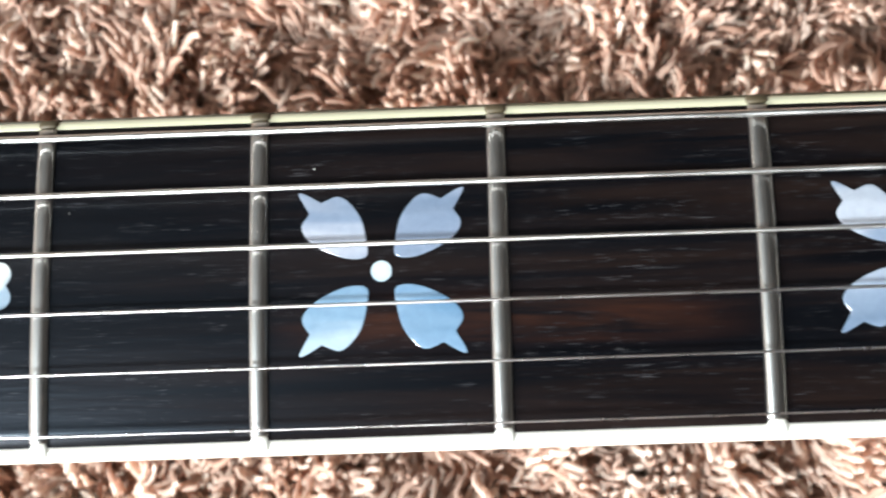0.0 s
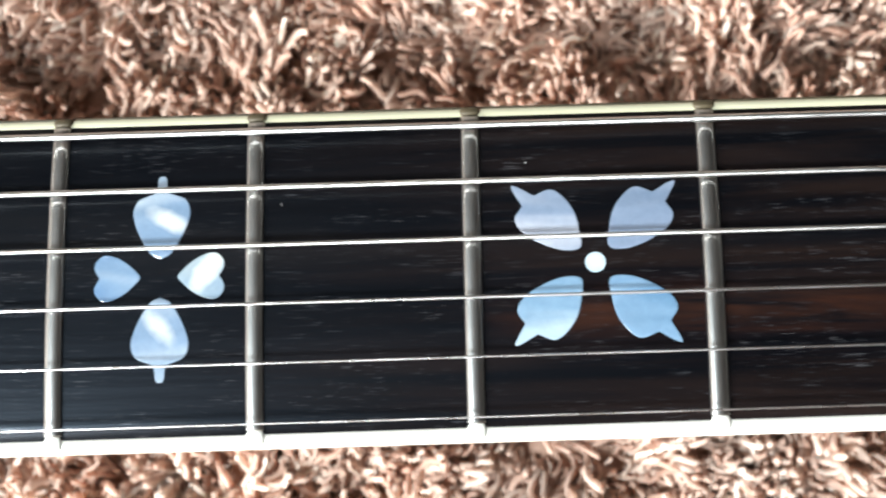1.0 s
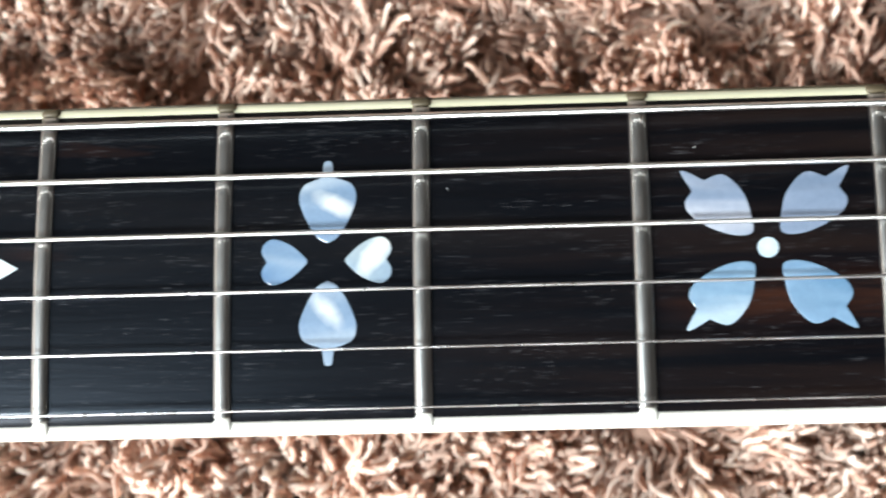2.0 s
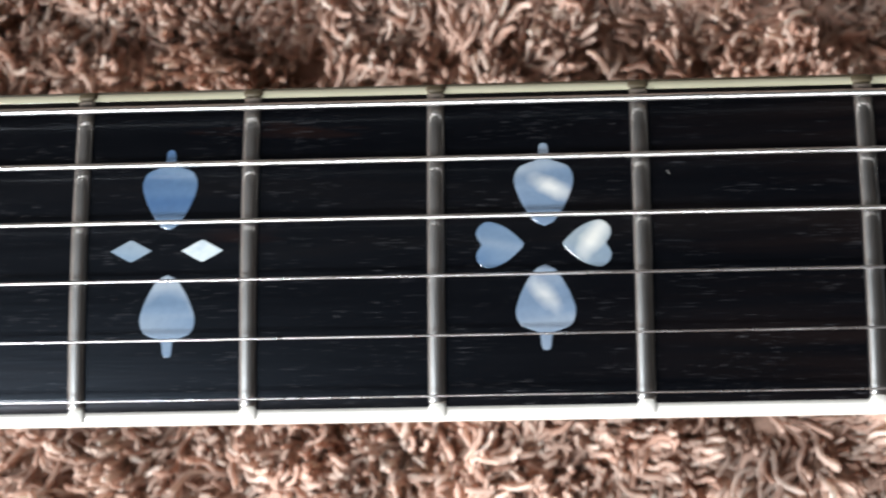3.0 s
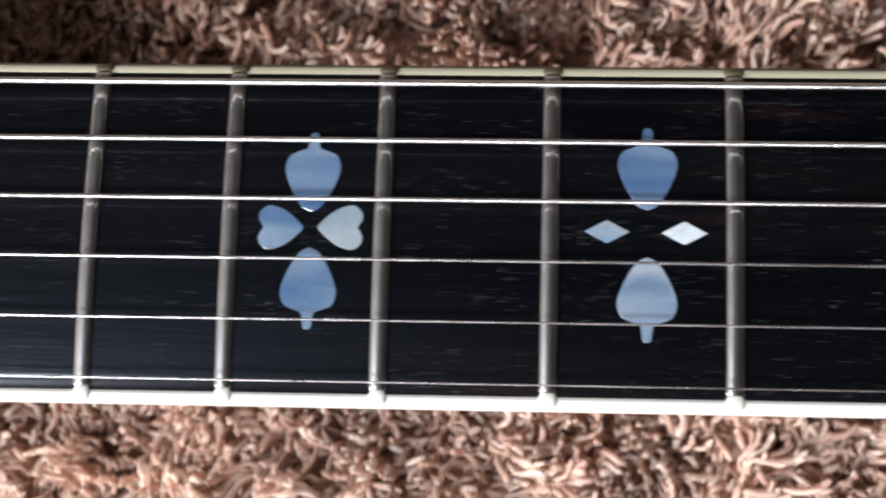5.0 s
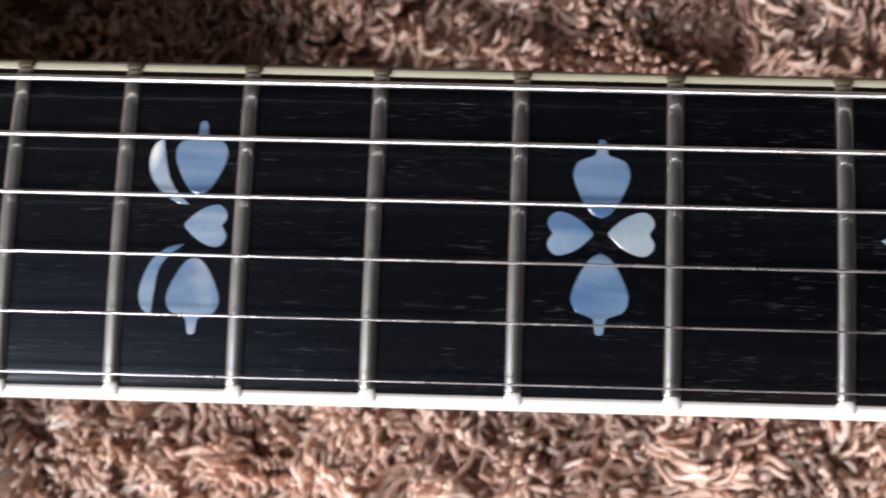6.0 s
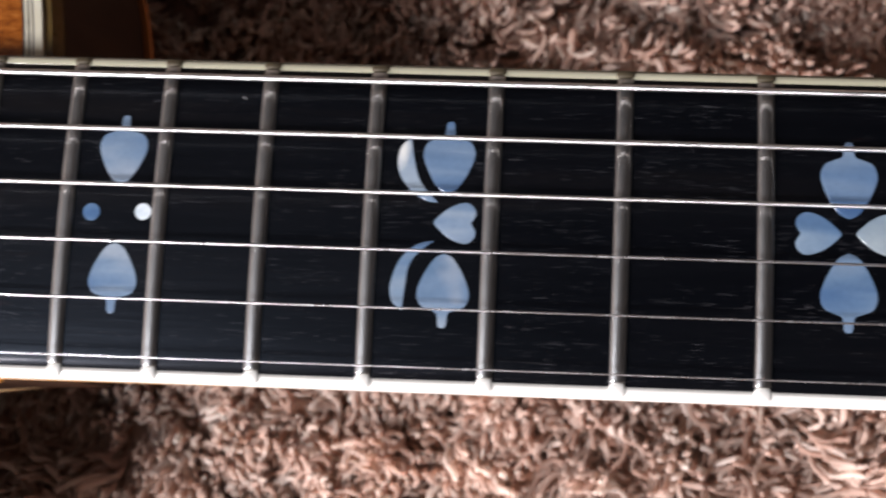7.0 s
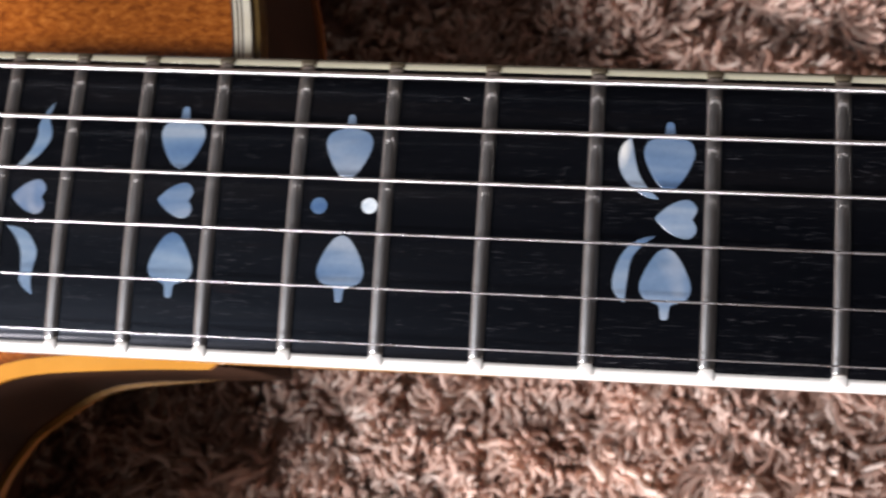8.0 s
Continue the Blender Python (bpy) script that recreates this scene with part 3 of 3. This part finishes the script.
def plate(name, amount, z, thick, material, label=""):
    """A board of the body's shape, a little inside its outline."""
    pts = [p for p, o in zip(inset(amount), OUTLINE) if abs(o.y) > 0.0295 or o.x < -0.6]
    bm = bmesh.new()
    low, up = ([bm.verts.new((p.x, p.y, h)) for p in pts] for h in (z - thick, z))
    for row in (low, up):
        f = bm.faces.new(row)
        f.normal_update()
        bmesh.ops.triangulate(bm, faces=[f], ngon_method="EAR_CLIP")
    for i in range(len(pts)):
        j = (i + 1) % len(pts)
        bm.faces.new((low[i], low[j], up[j], up[i]))
    bmesh.ops.recalc_face_normals(bm, faces=bm.faces)
    return part(name, bm, material, body, label, smooth=False)


plate("top_plate", 0.0030, TOP_Z - 0.0006, 0.003, TOP_WOOD, "amber and brown sunburst top")

# the unseen arched back, bulged to rest in the pile and block light under the rim
bm = bmesh.new()
rings = []
for share, z in ((1.0, RIM_Z - 0.0015), (0.985, RIM_Z - 0.012), (0.95, RIM_Z - 0.030), (0.88, RIM_Z - 0.042), (0.7, RIM_Z - 0.050), (0.4, RIM_Z - 0.053)):
    rings.append([(-0.66 + (p.x + 0.66) * share, p.y * share, z) for p in inset(-0.0010)])
sweep(bm, rings)
part("back_plate", bm, RIB_WOOD, body)


def treble_cut(p):
    return -0.15 < p.y < -0.0285 and p.x > -0.53


def not_treble_cut(p):
    return not treble_cut(p) and not abs(p.y) < 0.0284


def back_edge(p):
    return p.y < 0 and p.x < -0.404


def back_bass(p):
    return p.y > 0.0295


# narrows the back binding in place of its fading into the cutaway's shade
def shade_taper(p):
    return 1.0 if p.y > 0 or p.y < -0.06 else min(1.0, max(0.12, (-0.402 - p.x) / 0.042))


band("binding_edge", 0.0, 0.0016, TOP_Z - 0.0055, TOP_Z - 0.0009, SHADED_AMBER, "outer side of the binding, amber darkened for its shade", not_treble_cut)
band("binding", 0.0016, 0.0032, TOP_Z - 0.0055, TOP_Z, OLD_CREAM, "aged cream outer binding", not_treble_cut)
for o0, o1, mat in ((0.0032, 0.0036, BLACK_LINE), (0.0036, 0.0041, OLD_CREAM), (0.0041, 0.0045, BLACK_LINE), (0.0045, 0.0051, OLD_CREAM), (0.0051, 0.0056, BLACK_LINE)):
    band("purfling", o0, o1, TOP_Z - 0.002, TOP_Z - 0.0001, mat, "", not_treble_cut)
def amber_tip(p):
    return min(1.0, max(0.1, (-0.3922 - p.x) / 0.0016))


band("cutaway_binding", 0.0, 0.0032, TOP_Z - 0.002, TOP_Z, AMBER, "amber lacquered edge in the cutaway", treble_cut, amber_tip)
band("back_binding", -0.0029, -0.0012, RIM_Z - 0.0015, RIM_Z + 0.0010, TAN, "thin tan-brown back binding", back_edge, shade_taper)
# the bass stretch is darker: its shade is put into the colour
band("back_binding", -0.0027, -0.0012, RIM_Z - 0.0015, RIM_Z + 0.0010, SHADED_TAN, "thin back binding, toned rust-brown for the bass side's shade", back_bass)

# ---- shag carpet ----
def shag(grid, seed, sides, segs, fat=1.0, fuzz=0, tall=1.0):
    """Two-ply twisted yarn tufts, leaning and curling, as one mesh."""
    rng = np.random.default_rng(seed)
    bx, by, step = grid
    n = bx.size
    bx = bx + rng.uniform(-0.6, 0.6, n) * step
    by = by + rng.uniform(-0.6, 0.6, n) * step
    # the strands gather into locks, each with its own way to lean
    pitch = max(0.0135, step * 3)
    gx, gy = np.floor((bx - bx.min()) / pitch).astype(int), np.floor((by - by.min()) / pitch).astype(int)
    wide, high = gx.max() + 3, gy.max() + 3
    jx, jy = rng.uniform(0.1, 0.9, (wide, high)), rng.uniform(0.1, 0.9, (wide, high))
    best, hx, hy = np.full(n, 9.0), np.zeros(n, int), np.zeros(n, int)
    for ox in (-1, 0, 1):
        for oy in (-1, 0, 1):
            cx, cy = gx + ox + 1, gy + oy + 1
            far = np.hypot((bx - bx.min()) / pitch - (cx - 1 + jx[cx, cy]), (by - by.min()) / pitch - (cy - 1 + jy[cx, cy]))
            near = far < best
            best, hx, hy = np.where(near, far, best), np.where(near, cx, hx), np.where(near, cy, hy)
    mx, my = bx.min() + pitch * (hx - 1 + jx[hx, hy]), by.min() + pitch * (hy - 1 + jy[hx, hy])
    sx, sy = bx - mx, by - my
    bx, by = mx + 0.76 * sx, my + 0.76 * sy
    drift = np.sin(mx * 41 + 3 * np.sin(my * 33)) + np.cos(my * 47 + 2 * np.sin(mx * 29))
    az = drift * 1.6 + rng.normal(0, 0.65, (wide, high))[hx, hy] + rng.normal(0, 0.30, n)
    lean = np.clip(rng.normal(0.98, 0.22, (wide, high))[hx, hy] + rng.normal(0, 0.2, n), 0.35, 1.35)
    length = rng.uniform(0.0105, 0.0215, (wide, high))[hx, hy] * rng.uniform(0.75, 1.15, n) * tall
    rad = rng.uniform(0.00072, 0.00115, n) * fat
    bend = rng.normal(0.3, 0.3, (wide, high))[hx, hy] + rng.normal(0, 0.4, n)
    twist = rng.normal(0.0, 0.7, (wide, high))[hx, hy] + rng.normal(0.0, 0.75, n)
    turns = rng.uniform(1.2, 2.2, n)
    phase = rng.uniform(0, 6.28, n)
    crimp = rng.uniform(0, 6.28, (wide, high))[hx, hy] + rng.normal(0, 0.7, n)
    s = np.linspace(0, 1, segs + 1) ** 0.8
    s = np.where(np.arange(segs + 1) == segs - 1, 0.93, s)
    p = np.zeros((n, segs + 1, 3))
    p[:, 0, 0], p[:, 0, 1] = bx, by
    tang = np.zeros((n, segs + 1, 3))
    for k in range(segs + 1):
        th = np.clip(lean + bend * s[k] ** 1.6 + 0.35 * np.cos(8.5 * s[k] + crimp), 0.0, 2.7)
        a = az + twist * s[k] + 0.75 * np.sin(8.5 * s[k] + crimp)
        tang[:, k] = np.stack([np.sin(th) * np.cos(a), np.sin(th) * np.sin(a), np.cos(th)], 1)
        if k:
            p[:, k] = p[:, k - 1] + (tang[:, k] + tang[:, k - 1]) * 0.5 * (length * (s[k] - s[k - 1]))[:, None]
    u = np.cross(tang, np.array([0.31, 0.57, 0.76]))
    u /= np.linalg.norm(u, axis=2, keepdims=True) + 1e-9
    v = np.cross(tang, u)
    prof = np.interp(s, [0, 0.3, 0.65, 0.86, 0.95, 1.0], [0.6, 0.9, 1.05, 1.08, 0.92, 0.4])
    ang = np.arange(sides) * 2 * np.pi / sides
    ply = 1 + 0.14 * np.cos(2 * (ang[None, None, :] - (2 * np.pi * turns[:, None] * s[None, :] + phase[:, None])[:, :, None]))
    r = rad[:, None, None] * prof[None, :, None] * ply * rng.uniform(0.78, 1.22, (n, segs + 1, sides))
    verts = p[:, :, None, :] + r[..., None] * (np.cos(ang)[None, None, :, None] * u[:, :, None, :] + np.sin(ang)[None, None, :, None] * v[:, :, None, :])
    verts[..., 2] = np.maximum(verts[..., 2], 0.0006)
    per = (segs + 1) * sides
    quads = []
    for k in range(segs):
        for i in range(sides):
            j = (i + 1) % sides
            quads.append((k * sides + i, k * sides + j, (k + 1) * sides + j, (k + 1) * sides + i))
    quads = np.array(quads)
    cap = np.array([segs * sides + i for i in range(sides)])
    base = (np.arange(n) * per)[:, None]
    qi = (base[:, :, None] + quads[None]).reshape(-1, 4)
    ci = base + cap[None]
    me = bpy.data.meshes.new("shag_carpet")
    me.vertices.add(n * per)
    me.vertices.foreach_set("co", verts.reshape(-1).astype(np.float32))
    loops = np.concatenate([qi.reshape(-1), ci.reshape(-1)])
    me.loops.add(len(loops))
    me.loops.foreach_set("vertex_index", loops.astype(np.int32))
    starts = np.concatenate([np.arange(len(qi)) * 4, len(qi) * 4 + np.arange(n) * sides])
    me.polygons.add(len(starts))
    me.polygons.foreach_set("loop_start", starts.astype(np.int32))
    me.polygons.foreach_set("use_smooth", np.ones(len(starts), bool))
    me.update(calc_edges=True)
    me.validate()
    me.materials.append(YARN)
    if not fuzz:
        return new("shag_carpet", me)
    # the fine fibres of the yarn, laid round it and flaring towards its end
    m = n * fuzz
    own = np.repeat(np.arange(n), fuzz)
    phi = rng.uniform(0, 6.283, m)
    reach = rad[own] * np.sqrt(rng.uniform(0.6, 1.8, m))
    end = rng.uniform(0.78, 1.12, m)
    stray = rng.normal(0, 0.00022, (m, 3))
    fib = np.zeros((m, 7, 3))
    for k in range(4):
        at = 0.22 + (end - 0.22) * k / 3
        inside = np.minimum(at, 0.9999) * segs
        lo = inside.astype(int)
        w = (inside - lo)[:, None]
        mid = p[own, lo] * (1 - w) + p[own, lo + 1] * w + tang[own, segs] * (np.maximum(at - 1, 0) * length[own])[:, None]
        turn = phi + turns[own] * 3.1 * at
        out = np.cos(turn)[:, None] * u[own, lo] + np.sin(turn)[:, None] * v[own, lo]
        flare = np.interp(at, [0, 0.3, 0.8, 1.1], [0.75, 0.95, 1.2, 1.6])
        mid = mid + out * (reach * flare)[:, None] + stray * at[:, None] ** 2
        side = np.cross(tang[own, lo], out) * 0.00009
        if k < 3:
            fib[:, 2 * k], fib[:, 2 * k + 1] = mid - side, mid + side
        else:
            fib[:, 6] = mid
    fib[..., 2] = np.maximum(fib[..., 2], 0.0006)
    faces = np.array([0, 1, 3, 2, 2, 3, 5, 4, 4, 5, 6])
    fl = (np.arange(m) * 7)[:, None] + faces[None]
    fs = (np.arange(m) * 11)[:, None] + np.array([0, 4, 8])[None]
    fm = bpy.data.meshes.new("loose_fibres")
    fm.vertices.add(m * 7)
    fm.vertices.foreach_set("co", fib.reshape(-1).astype(np.float32))
    fm.loops.add(m * 11)
    fm.loops.foreach_set("vertex_index", fl.reshape(-1).astype(np.int32))
    fm.polygons.add(m * 3)
    fm.polygons.foreach_set("loop_start", fs.reshape(-1).astype(np.int32))
    fm.polygons.foreach_set("use_smooth", np.ones(m * 3, bool))
    fm.update(calc_edges=True)
    fm.materials.append(YARN)
    ob = new("shag_carpet", me)
    fz = new("loose_fibres", fm)
    fz.parent = ob
    return ob


def plots(x0, x1, y0, y1, step, hole=None):
    gx, gy = np.meshgrid(np.arange(x0, x1, step), np.arange(y0, y1, step))
    gx, gy = gx.ravel(), gy.ravel()
    if hole:
        out = (gx < hole[0]) | (gx > hole[1]) | (gy < hole[2]) | (gy > hole[3])
        gx, gy = gx[out], gy[out]
    return gx, gy, step


NEAR = (-0.52, 0.03, -0.082, 0.105)
tagged(shag(plots(*NEAR, 0.0021), 5, 5, 8, 0.86, 3), "thick shag carpet of brown and beige twisted yarn", "carpet", kind="stuff")
tagged(shag(plots(*NEAR, 0.0027), 7, 4, 3, 0.95, 0, 0.68), "short brown underlayer of the shag carpet pile", "carpet", kind="stuff")
tagged(shag(plots(-1.2, 0.5, -0.55, 0.6, 0.0135, NEAR), 6, 4, 4, 4.6), "thick shag carpet of brown and beige twisted yarn", "carpet", kind="stuff")


# ---- lint on the fretboard ----
LINT_WOOL = mat_plastic("grey_lint", (0.55, 0.54, 0.52), (0.72, 0.71, 0.70), 0.9)


def lint(x, y, length, turn, seed):
    """A curled fibre a fraction of a millimetre thick, lying on the board."""
    rng = random.Random(seed)
    rings = []
    for j in range(6):
        s = j / 5 - 0.5
        px = x + length * s * math.cos(turn) + rng.uniform(-0.12, 0.12) * length * math.sin(turn)
        py = y + length * s * math.sin(turn) + rng.uniform(-0.12, 0.12) * length * math.cos(turn)
        rad = 0.00009 * (1 - abs(s))
        rings.append([(px + rad * math.sin(turn) * math.cos(a), py + rad * math.cos(turn) * math.cos(a), Z0 + crown(py) + 0.00009 + rad * math.sin(a)) for a in (0, 1.57, 3.14, 4.71)])
    bm = bmesh.new()
    sweep(bm, rings)
    tagged(part("lint", bm, LINT_WOOL), "tiny pale grey fibre lying on black fretboard", "lint", group="lint on the fretboard")


for i, (x, y, length, turn) in enumerate(((-0.3466, 0.0199, 0.0008, -0.6), (-0.3469, 0.0201, 0.0004, 0.3), (-0.1397, 0.0122, 0.0005, 0.9), (-0.1302, 0.0099, 0.0005, 2.2), (-0.0958, 0.0147, 0.00028, 0.2))):
    lint(x, y, length, turn, i)
